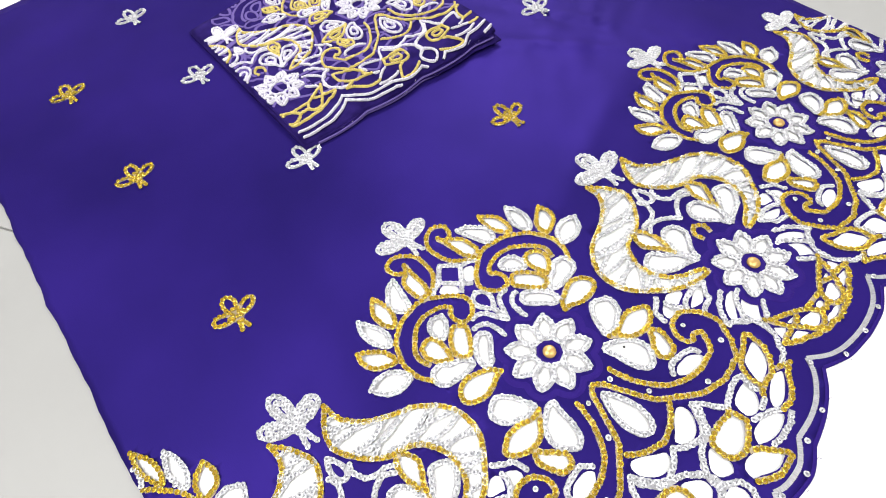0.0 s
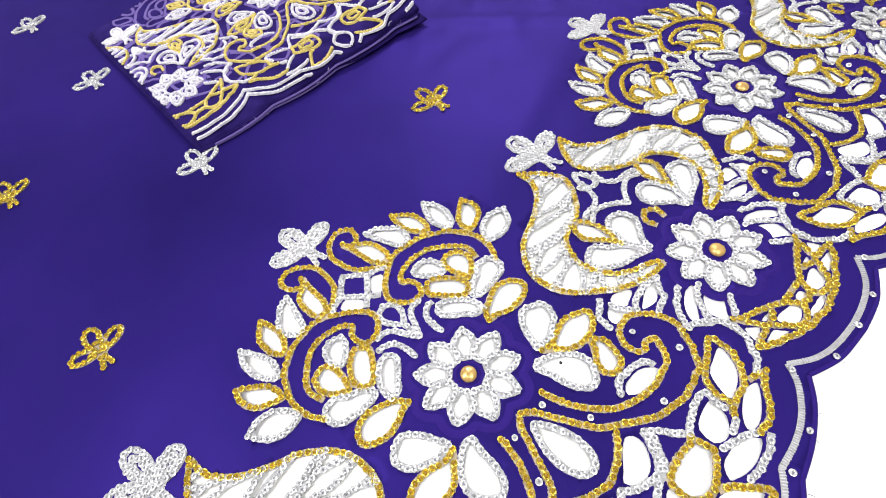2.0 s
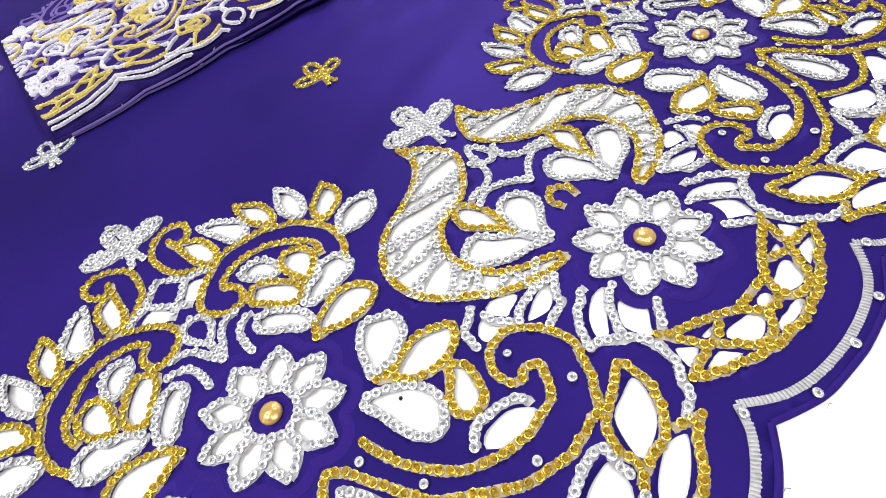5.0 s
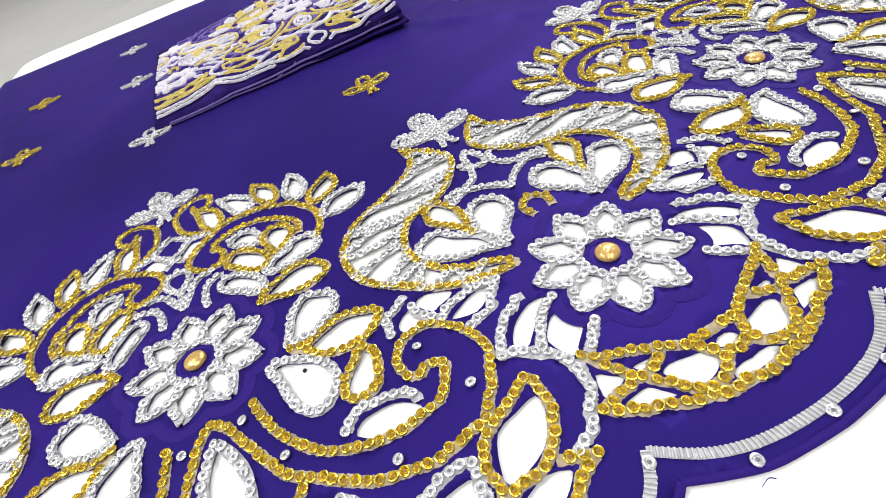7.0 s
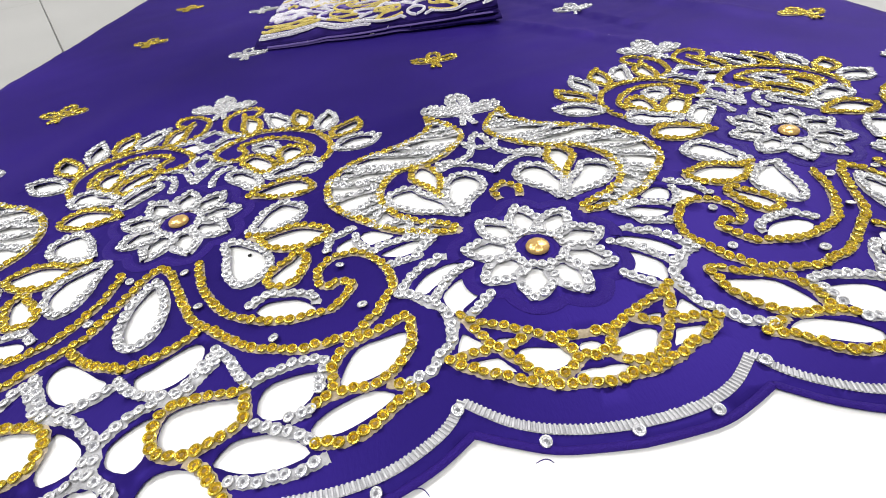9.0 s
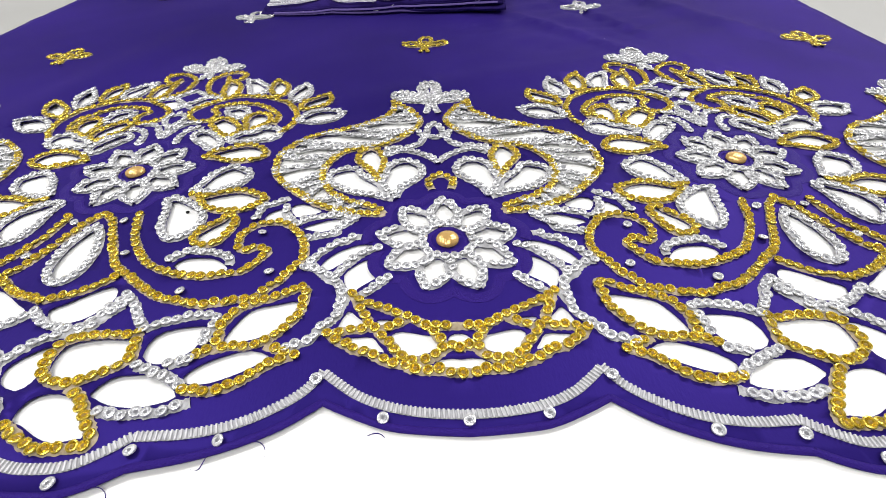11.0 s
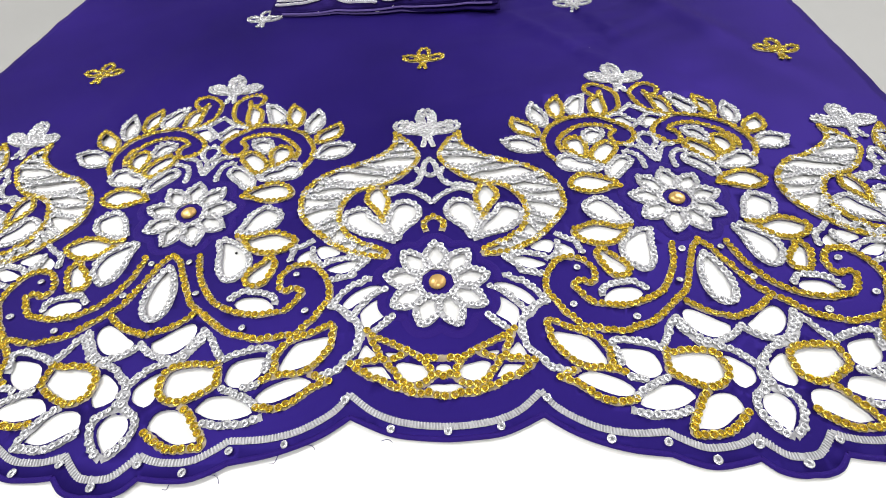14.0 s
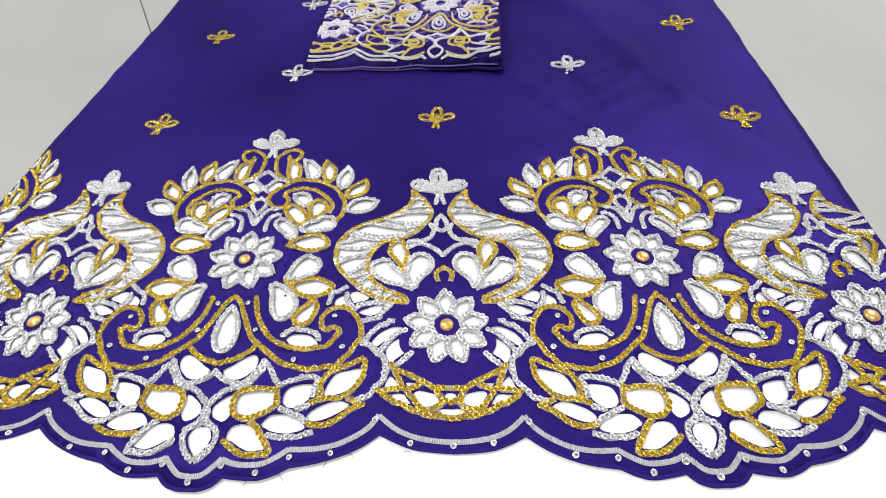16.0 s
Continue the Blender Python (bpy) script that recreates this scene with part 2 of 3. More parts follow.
def leaf(colour, tip, end, w, which="half", hole=True):
    STROKES.append((colour, leaf_line(tip, end, w), which, "leaf"))
    if hole:
        HOLES.append((leaf_line(tip, end, w, 18, -0.0019), which))


def hole(*pts, which="half"):
    HOLES.append((curve(pts, 0.004, True)[:-1], which))


G, W = "gold", "silver"
# crown over the flower
line(G, (23, 169), (27, 161), (35, 165), (38, 176), (33, 182), (25, 184), (15, 178), (8, 167), (8, 153), (11, 140), (17, 132), (26, 125), (35, 124))
loop(G, (22, 169), (28, 160), (37, 153), (40, 141), (39, 128), (31, 126), (26, 134), (25, 146), (24, 159))
line(G, (91, 53), (97, 63), (99, 75), (98, 85), (94, 94), (88, 105), (77, 114), (67, 120), (57, 122), (46, 124), (37, 122), (28, 116), (19, 109), (12, 101), (9, 94), (10, 87), (16, 79), (23, 76), (30, 77), (33, 84), (32, 92), (27, 97), (32, 104), (41, 107), (51, 108), (62, 105), (69, 100), (77, 92), (83, 84), (85, 76), (82, 65))
loop(W, (43, 162), (53, 158), (60, 149), (66, 140), (62, 128), (55, 125), (51, 130), (48, 141), (45, 152))
loop(G, (71, 159), (78, 151), (83, 142), (83, 128), (78, 120), (73, 124), (69, 133), (68, 143))
loop(W, (98, 146), (103, 137), (104, 123), (99, 111), (93, 107), (89, 114), (88, 123), (91, 133))
loop(G, (121, 120), (124, 109), (120, 98), (112, 93), (102, 90), (100, 97), (103, 106), (112, 114))
loop(W, (136, 83), (129, 71), (117, 66), (103, 69), (104, 77), (113, 86), (125, 88))
loop(W, (39, 97), (48, 100), (56, 95), (59, 85), (57, 78), (51, 79), (44, 85), (40, 91))
loop(G, (64, 57), (74, 63), (79, 73), (76, 83), (68, 87), (62, 84), (60, 76), (61, 67))
loop(G, (35, 77), (41, 80), (50, 73), (57, 63), (58, 53), (51, 48), (43, 54), (36, 64), (32, 71))
loop(W, (53, 43), (61, 51), (70, 54), (76, 60), (87, 58), (90, 48), (85, 41), (76, 39), (65, 38), (56, 39))
loop(W, (49, 28), (49, 38), (44, 47), (35, 56), (28, 57), (24, 51), (28, 44), (35, 37), (42, 29))
loop(G, (43, 17), (49, 25), (61, 31), (72, 33), (81, 29), (86, 20), (82, 14), (71, 10), (59, 12), (51, 16))
line(W, (14, 40), (14, 49), (16, 58), (23, 64), (29, 64))
line(W, (0, 49), (5, 59), (9, 68), (15, 73), (22, 73))
line(W, (0, 142), (7, 135), (13, 127), (7, 118), (0, 110))
line(W, (13, 126), (23, 124), (28, 120))
line(W, (0, 110), (8, 102))
hole((13, 122), (20, 120), (22, 116), (12, 104), (5, 110))
line(W, (0, 92), (7, 88), (8, 80), (5, 73), (0, 67))
line(W, (0, 67), (0, 49))
# below the flower
loop(W, (47, -26), (50, -19), (54, -9), (59, -2), (66, 3), (75, -1), (80, -6), (79, -14), (75, -20), (67, -24), (59, -27))
loop(G, (48, -30), (57, -32), (66, -29), (75, -27), (83, -28), (91, -32), (96, -36), (92, -43), (85, -47), (78, -49), (68, -48), (60, -43), (54, -36))
loop(W, (34, -35), (41, -34), (51, -40), (58, -46), (62, -55), (62, -63), (58, -69), (52, -74), (46, -73), (41, -67), (38, -57), (37, -47))
loop(G, (77, -50), (83, -59), (82, -66), (80, -72), (76, -79), (71, -80), (66, -80), (62, -74), (63, -69), (68, -63), (74, -57))
line(W, (55, -92), (59, -88), (63, -85), (72, -86), (78, -87), (85, -90), (88, -94), (88, -98))
hole((58, -96), (62, -91), (68, -90), (78, -91), (85, -96), (88, -102), (77, -104), (67, -103))
line(G, (22, -50), (24, -60), (27, -70), (32, -79), (38, -88), (45, -95), (54, -100), (61, -103), (70, -105), (77, -106), (84, -105), (90, -104), (96, -103), (101, -98), (104, -93), (107, -87), (100, -83), (96, -86), (91, -84), (89, -77), (90, -71), (96, -64), (102, -62), (111, -62), (119, -68), (124, -76), (127, -85), (127, -94), (123, -100), (118, -110), (113, -115), (109, -120), (105, -123), (99, -123), (93, -125), (88, -125), (82, -126), (77, -125), (71, -123), (63, -121), (56, -118), (48, -112), (33, -100), (26, -94), (21, -85), (16, -74), (11, -64), (7, -55), (0, -48))
line(G, (0, -119), (16, -114), (24, -109), (30, -104))
for spot in ((15, -56), (28, -86), (101, -72), (111, -104), (69, -116)):
    SPOTS.append((spot, "half"))
leaf(W, (0, -60), (0, -107), 23, "A")
# the fan of long leaves
line(W, (0, -126), (4, -130), (10, -134), (16, -136), (24, -138), (32, -133), (36, -127), (40, -121), (42, -116))
line(W, (0, -157), (6, -150), (11, -145), (17, -142), (25, -140), (32, -138), (38, -130), (43, -124))
hole((10, -132), (6, -125), (12, -121), (22, -114), (31, -110), (36, -114), (36, -121), (32, -127), (26, -132), (18, -134))
line(W, (42, -117), (49, -124), (54, -133), (60, -140))
line(W, (0, -157), (4, -151), (10, -147))
line(W, (0, -157), (2, -162), (2, -168), (10, -175))
hole((7, -166), (5, -161), (6, -156), (13, -150), (20, -147), (23, -152), (22, -160), (21, -166), (16, -170))
loop(G, (58, -142), (52, -143), (42, -142), (32, -143), (25, -146), (23, -152), (23, -160), (27, -165), (34, -168), (42, -167), (49, -164), (56, -160), (60, -156), (59, -149))
odd_one(G, W, (22, -186), (26, -189), (35, -195), (43, -197), (50, -197), (59, -196), (57, -190), (52, -183), (46, -175), (39, -170))
hole((22, -183), (24, -175), (31, -172), (41, -174), (50, -182), (55, -192), (53, -193), (44, -194), (36, -191), (28, -186))
hole((49, -173), (55, -166), (63, -165), (73, -166), (81, -171), (86, -177), (79, -180), (69, -181), (59, -179), (53, -176))
odd_one(W, G, (57, -182), (65, -184), (74, -184), (81, -184), (87, -182), (93, -180))
line(W, (64, -161), (70, -163), (76, -166), (81, -168), (86, -172))
hole((64, -155), (66, -144), (74, -140), (87, -139), (90, -142), (86, -153), (78, -159), (71, -160))
line(W, (60, -140), (66, -137), (73, -135), (81, -133), (90, -133), (92, -137), (90, -144), (90, -149))
line(W, (86, -159), (78, -161))
line(G, (89, -156), (94, -153), (96, -148), (95, -141), (97, -136), (101, -130), (108, -126), (118, -122), (131, -116), (132, -126), (130, -135), (124, -143), (119, -148), (111, -152), (103, -152), (94, -154))
hole((99, -150), (100, -142), (107, -130), (117, -127), (129, -125), (128, -133), (121, -143), (112, -148))
hole((86, -167), (92, -161), (103, -156), (112, -154), (120, -157), (119, -160), (110, -166), (98, -171), (89, -171))
odd_one(G, W, (88, -174), (96, -175), (101, -175), (109, -172), (117, -166), (122, -162), (131, -158))
odd_one(G, W, (118, -152), (125, -155), (132, -158))
line(W, (127, -154), (131, -152), (137, -150), (141, -144), (146, -139), (149, -135), (150, -127), (150, -119), (148, -114), (143, -108), (137, -103), (130, -100))
line(W, (0, -170), (11, -175), (14, -183), (11, -191), (6, -197), (0, -201))
hole((0, -174), (7, -176), (10, -183), (7, -190), (3, -195), (0, -197))
# the horned shape between two flowers
S_OUT = [(176, 99), (175, 83), (166, 70), (151, 59), (135, 52), (120, 46), (110, 38), (102, 29), (96, 15), (96, 0), (99, -11), (106, -21), (113, -29), (121, -37), (129, -44), (140, -50), (150, -54), (161, -56), (171, -56)]
S_IN = [(176, 99), (185, 89), (192, 78), (196, 66), (194, 56), (187, 45), (178, 35), (166, 27), (152, 24), (142, 19), (135, 11), (130, 0), (129, -9), (131, -20), (137, -32), (148, -41), (158, -46), (166, -50), (171, -56)]
line(G, *S_OUT)
line(G, *S_IN)
ring = curve(S_OUT, 0.004) + curve(S_IN, 0.004)[::-1][1:-1]
HOLES.append((inset(ring, 0.0024)[3:-3], "half"))
s_o, s_i = curve(S_OUT, 0.001), curve(S_IN, 0.001)
RUNGS = 19
for k in range(RUNGS):
    f = 0.07 + 0.84 * k / (RUNGS - 1)
    d = 0.013 if k % 2 else -0.013
    o, i = s_o[int((f + d) * (len(s_o) - 1))] * 1000, s_i[int((f - d) * (len(s_i) - 1))] * 1000
    bend = Vector((i.y - o.y, o.x - i.x)) * (0.1 if k % 3 else -0.08)
    mid = o.lerp(i, 0.5) + bend
    STROKES.append((W, curve([tuple(o), tuple(mid), tuple(i)]), "half", "lattice"))
    if k % 3 == 1:
        b = s_i[int((f + 0.03) * (len(s_i) - 1))] * 1000
        STROKES.append((W, curve([tuple(mid), tuple(mid.lerp(b, 0.75))]), "half", "lattice"))
line(W, (195, 44), (198, 37), (193, 26), (184, 22), (175, 22), (167, 18))
line(W, (171, 13), (181, 18), (191, 15), (199, 9), (206, 1))
loop(G, (166, -19), (161, -8), (154, 2), (151, 9), (154, 19), (160, 23), (165, 19), (169, 8), (168, -5))
loop(W, (177, -39), (181, -29), (188, -22), (194, -14), (194, -4), (187, 3), (179, 3), (172, -4), (170, -13), (168, -21), (171, -30))
loop(W, (176, -41), (170, -32), (166, -23), (156, -13), (150, -4), (142, -4), (134, -9), (134, -18), (140, -25), (150, -32), (161, -35))
line(G, (206, -15), (201, -18), (198, -23), (200, -32))
leaf(W, (0, 59), (0, 36), 13, "B", hole=False)
# at the foot of the horns
line(W, (94, -57), (95, -51), (97, -45), (101, -43), (106, -40), (111, -36))
line(W, (111, -46), (111, -51), (114, -57), (120, -63))
hole((100, -59), (100, -52), (109, -46), (111, -54), (114, -61), (107, -59))
hole((113, -46), (120, -42), (132, -49), (130, -53), (122, -55), (118, -56))
line(W, (120, -63), (125, -59), (132, -57), (140, -56), (154, -59))
line(W, (154, -59), (150, -63), (144, -69), (143, -73), (134, -75), (128, -77))
hole((123, -67), (129, -63), (139, -59), (152, -58), (149, -62), (143, -67), (135, -71))
line(W, (129, -101), (133, -95), (135, -91), (140, -86), (144, -82), (149, -81), (154, -77), (158, -77))
line(W, (168, -87), (162, -89), (156, -94), (152, -99), (148, -104), (146, -108))
hole((137, -100), (140, -94), (146, -88), (156, -83), (163, -83), (165, -85), (159, -89), (152, -95), (146, -100), (142, -103))
hole((150, -107), (154, -101), (160, -96), (164, -96), (164, -103), (168, -108), (163, -113), (158, -117), (156, -121), (152, -116))
line(W, (173, -110), (170, -113), (166, -117), (161, -121), (159, -122))
line(W, (129, -101), (134, -102), (139, -106), (143, -111), (148, -114), (150, -120), (152, -125), (150, -130))
# the crescent
line(G, (156, -122), (160, -126), (164, -128), (169, -130), (175, -133), (179, -135), (183, -137), (188, -140), (193, -143), (198, -143), (206, -143))
line(G, (146, -146), (150, -150), (155, -153), (159, -156), (165, -157), (169, -160), (175, -163), (180, -164), (184, -166), (190, -167), (195, -167), (201, -168), (206, -169))
line(G, (156, -122), (160, -131), (163, -136), (164, -141), (162, -144), (156, -144), (151, -145), (146, -146))
line(G, (163, -142), (168, -144), (171, -149), (175, -153), (178, -158), (182, -161), (188, -162), (194, -160), (198, -156), (198, -152), (195, -147), (192, -142))
line(G, (169, -144), (175, -142), (180, -140), (182, -138))
line(G, (198, -156), (203, -154), (206, -156))
hole((150, -141), (154, -132), (158, -135), (162, -140), (156, -142), (151, -143))
hole((153, -149), (159, -148), (166, -148), (169, -152), (172, -157), (165, -155), (157, -153))
hole((175, -147), (180, -145), (189, -147), (196, -149), (197, -154), (193, -157), (187, -159), (181, -158), (177, -153))
hole((168, -138), (173, -138), (178, -139), (175, -140), (170, -141))
hole((202, -148), (206, -147), (206, -153), (201, -151))
hole((194, -164), (197, -161), (206, -161), (206, -166), (198, -165))
# hem
HEM_LINE = [[(206, -188), (190, -187), (174, -184), (160, -178), (146, -167)], [(146, -167), (138, -177), (126, -185), (112, -191), (95, -194), (75, -194)],
            [(75, -194), (67, -199), (55, -204), (40, -204), (30, -202), (23, -199)], [(23, -199), (17, -205), (9, -211), (0, -212)]]
HEM_EDGE = [[(206, -197), (190, -196), (174, -194), (160, -189), (147, -183)], [(147, -183), (132, -193), (116, -200), (98, -205), (77, -208)],
            [(77, -208), (66, -213), (54, -216), (38, -215), (26, -213)], [(26, -213), (18, -220), (8, -223), (0, -223)]]
for spot in ((206, -191), (173, -189), (143, -171), (110, -197), (77, -200), (52, -211), (24, -204), (0, -216)):
    SPOTS.append((spot, "half"))


def flower(cv, which):
    for k in range(9):
        a = radians(90 + 40 * k)
        d = Vector((math.cos(a), math.sin(a)))
        tip, end = d * 38 + Vector((0, cv)), d * 13.5 + Vector((0, cv))
        leaf(W, tuple(tip), tuple(end), 18.5, which)


flower(-1, "A")
flower(-82, "B")


def sprig(colour, v, which, k=1.0):
    """Three loops and a short flared stem; the loops' middles stay closed."""
    for dx, dy, w in ((0, 37, 18), (30, 13, 16), (-30, 13, 16)):
        leaf(colour, (0, v), (dx * k, v + dy * k), w * k, which, hole=False)
        if colour == W:
            leaf(colour, (dx * 0.2 * k, v + dy * 0.2 * k), (dx * 0.8 * k, v + dy * 0.8 * k), w * 0.42 * k, which, hole=False)
    for s in (-1, 1):
        line(colour, (s * 2, v + 4), (s * 2.6 * k, v - 11 * k), (s * 5 * k, v - 22 * k), which=which)
        line(colour, (s * 10 * k, v + 4 * k), (s * 4 * k, v - 4 * k), which=which)
    line(colour, (0, v + 14 * k), (0, v - 14 * k), which=which)


sprig(W, 191, "A", 0.95)
sprig(W, 100, "B")


def copies(which):
    """Where the design stands: (offset, mirror) of each repeat."""
    for k in range(-1, 3):
        c = -HALF + k * P
        if which == "A":
            yield c, 1
        elif which == "B":
            yield c + HALF, 1
        else:
            yield from ((c, m) for m in (1, -1) if which == "half" or (which == "odd") == (k == 0 and m == -1))


def spread(lines, keep):
    """Each line of the design at each repeat, cut where keep(u, v) is false."""
    for colour, pts, which, name in lines:
        for c, m in copies(which):
            run = []
            for p in pts:
                u = c + m * p.x
                if keep(u, p.y):
                    run.append(Vector((u, p.y)))
                else:
                    if len(run) > 2:
                        yield colour, run, name
                    run = []
            if len(run) > 2 or (len(run) == 2 and len(pts) == 2):
                yield colour, run, name


def on_cloth(u, v):
    return abs(u) < 0.57 and EDGE_L + 0.004 < place(u, v).x < EDGE_R - 0.004


class Heap:
    """Vertices and faces gathered for one mesh."""

    def __init__(self):
        self.v, self.f = [], []

    def add(self, verts, faces):
        n = len(self.v)
        self.v += [tuple(p) for p in verts]
        self.f += [tuple(i + n for i in face) for face in faces]

    def band(self, pts, put, width, rise, lift=0.0002, ragged=0.0):
        """A low ridge of thread along a line."""
        verts, n = [], len(pts)
        for i, p in enumerate(pts):
            t = pts[min(i + 1, n - 1)] - pts[max(i - 1, 0)]
            q = Vector((-t.y, t.x)).normalized() if t.length > 1e-9 else Vector((0, 1))
            wide = width * (1 + random.uniform(-ragged, ragged))
            for s, h in ((-0.5, lift), (-0.28, rise), (0.28, rise), (0.5, lift)):
                e = p + q * s * wide
                verts.append(put(e.x, e.y, h))
        self.add(verts, [(4 * i + k, 4 * i + k + 1, 4 * i + 5 + k, 4 * i + 4 + k) for i in range(n - 1) for k in range(3)])


def sequin_shape(r, sides=12):
    """A cupped round sequin with a raised ring, and the stitch bead in its eye."""
    rings = ((1.0, 0.0), (0.95, 0.22), (0.74, 0.3), (0.52, -0.16), (0.33, 0.2))
    verts = [(r * k * math.cos(2 * math.pi * i / sides), r * k * math.sin(2 * math.pi * i / sides), r * h) for k, h in rings for i in range(sides)]
    verts.append((0, 0, r * 0.34))
    faces = [(a * sides + i, a * sides + (i + 1) % sides, (a + 1) * sides + (i + 1) % sides, (a + 1) * sides + i) for a in range(4) for i in range(sides)]
    faces += [(4 * sides + i, 4 * sides + (i + 1) % sides, 5 * sides) for i in range(sides)]
    return verts, faces


def along(run, gap):
    """Even steps along a line."""
    total = sum((b - a).length for a, b in zip(run, run[1:]))
    n = max(1, round(total / gap))
    step, left, out = total / n, 0.0, [run[0]]
    for a, b in zip(run, run[1:]):
        d = (b - a).length
        while left + d >= step - 1e-9 and len(out) < n + 1 and d > 1e-9:
            k = (step - left) / d
            a = a + (b - a) * k
            out.append(a.copy())
            d, left = (b - a).length, 0.0
        left += d
    return out


SEQ_R = 0.00265
fabric = tagged(new("purple_fabric"), "deep purple satin with cut-out gold and silver sequin embroidery, spread flat", "fabric")


# the cloth itself
def cloth():
    order = []
    for c in (-HALF - P, -HALF, HALF, HALF + P):
        part = []
        for r in HEM_EDGE:
            part += [Vector((c - p.x, p.y)) for p in curve(r, 0.004)[:-1]]
        for r in [r[::-1] for r in HEM_EDGE[::-1]]:
            part += [Vector((c + p.x, p.y)) for p in curve(r, 0.004)[:-1]]
        order += part
    flat = [place(p.x, p.y) for p in order if abs(p.x) < 0.57]
    hem = [Vector((p.x, p.y)) for p in flat if EDGE_L + 0.003 < p.x < EDGE_R - 0.003]
    rim = hem[:]
    n = 90
    y0 = hem[-1].y
    for i in range(n + 1):
        y = y0 + (EDGE_FAR - y0) * i / n
        rim.append(Vector((EDGE_R + 0.003 * noise.noise((0, y * 11, 5)) + 0.0015 * noise.noise((0, y * 40, 5)), y)))
    for i in range(1, n):
        x = EDGE_R + (EDGE_L - EDGE_R) * i / n
        rim.append(Vector((x, EDGE_FAR + 0.004 * noise.noise((x * 7, 0, 5)))))
    y0 = hem[0].y
    for i in range(n + 1):
        y = EDGE_FAR + (y0 - EDGE_FAR) * i / n
        rim.append(Vector((EDGE_L + 0.004 * noise.noise((9, y * 11, 5)) + 0.002 * noise.noise((3, y * 40, 5)) - 0.004 * max(0, y - 0.2), y)))
    cuts = []
    for pts, which in HOLES:
        for c, m in copies(which):
            ring = [place(c + m * p.x, p.y) for p in pts]
            if abs(c + m * pts[0].x) < 0.57 and all(EDGE_L + 0.006 < p.x < EDGE_R - 0.006 for p in ring):
                cuts.append([Vector((p.x, p.y)) for p in ring])
    verts, edges = [], []
    for ring in [rim] + cuts:
        n0 = len(verts)
        verts += ring
        edges += [(n0 + i, n0 + (i + 1) % len(ring)) for i in range(len(ring))]
    gx = 0.011
    for i in range(int((EDGE_R - EDGE_L) / gx)):
        for j in range(int((EDGE_FAR + 0.2) / gx)):
            verts.append(Vector((EDGE_L + 0.006 + gx * i + random.uniform(-0.002, 0.002), -0.2 + gx * j + random.uniform(-0.002, 0.002))))
    from mathutils.geometry import delaunay_2d_cdt
    vo, eo, fo, *rest = delaunay_2d_cdt(verts, edges, [], 0, 1e-6)
    mid = np.array([np.mean([vo[i] for i in f], axis=0) for f in fo])

    def inside(ring):
        r = np.array(ring)
        lo, hi = r.min(0), r.max(0)
        pick = np.where(((mid >= lo) & (mid <= hi)).all(1))[0]
        q, hit = mid[pick], np.zeros(len(pick), bool)
        for a, b in zip(r, np.roll(r, -1, 0)):
            cross = (a[1] > q[:, 1]) != (b[1] > q[:, 1])
            with np.errstate(divide="ignore", invalid="ignore"):
                hit ^= cross & (q[:, 0] < (b[0] - a[0]) * (q[:, 1] - a[1]) / (b[1] - a[1]) + a[0])
        return pick[hit]

    keep = np.zeros(len(fo), bool)
    keep[inside(rim)] = True
    for ring in cuts:
        keep[inside(ring)] = False
    faces = [tuple(f) for f, k in zip(fo, keep) if k]
    used = sorted({i for f in faces for i in f})
    index = {i: n for n, i in enumerate(used)}
    pts = [(vo[i].x, vo[i].y, swell(vo[i].x, vo[i].y)) for i in used]
    ob = mesh_object("cloth", pts, [tuple(index[i] for i in f) for f in faces], SATIN, True)
    mod = ob.modifiers.new("thickness", "SOLIDIFY")
    mod.thickness, mod.offset = 0.0007, -1
    return ob


child(cloth(), fabric, "deep purple satin cloth with leaf-shaped cut-outs")

# thread bands and sequins
spots, loose = {G: [], W: []}, {G: [], W: []}
LOOSE = [(G, -0.009, 0.258), (G, -0.416, 0.261), (G, 0.393, 0.249), (G, -0.419, 0.519), (G, 0.377, 0.508), (G, -0.43, 0.742), (G, 0.372, 0.77),
         (W, 0.186, 0.391), (W, -0.243, 0.39), (W, -0.27, 0.638), (W, 0.18, 0.65), (W, -0.286, 0.85), (W, 0.175, 0.9)]
mark = len(STROKES)
sprig(G, 0, "A", 0.78)
SPRIG = [s[1] for s in STROKES[mark:]]
del STROKES[mark:]

runs = list(spread(STROKES, on_cloth))
THREAD = {G: GOLD_THREAD, W: SILVER_THREAD}
for colour, run, name in runs:
    trim = Heap()
    trim.band(run, place, 0.0038 if name == "lattice" else 0.0051, 0.0008, ragged=0.16)
    child(mesh_object(colour + "_" + name, trim.v, trim.f, THREAD[colour], True), fabric)
    spots[colour] += along(run, 0.005)
for colour, x0, y0 in LOOSE:
    lean = 0.06 * (x0 - 0.1)
    y0 -= 0.006
    here = lambda u, v, h, x0=x0, y0=y0, lean=lean: Vector((x0 + u + lean * v, y0 + v, swell(x0 + u, y0 + v) + h))
    trim = Heap()
    for pts in SPRIG:
        trim.band(pts, here, 0.0046, 0.0008)
        loose[colour] += [Vector(here(p.x, p.y, 0)[:2]) for p in along(pts, 0.005)]
    child(mesh_object(colour + "_sprig", trim.v, trim.f, THREAD[colour], True), fabric, "small loose " + colour + " sprig on the plain satin")
for spot, which in SPOTS:
    for c, m in copies(which):
        p = Vector((c + m * spot[0] * 0.001, spot[1] * 0.001))
        if on_cloth(p.x, p.y):
            spots[W].append(p)


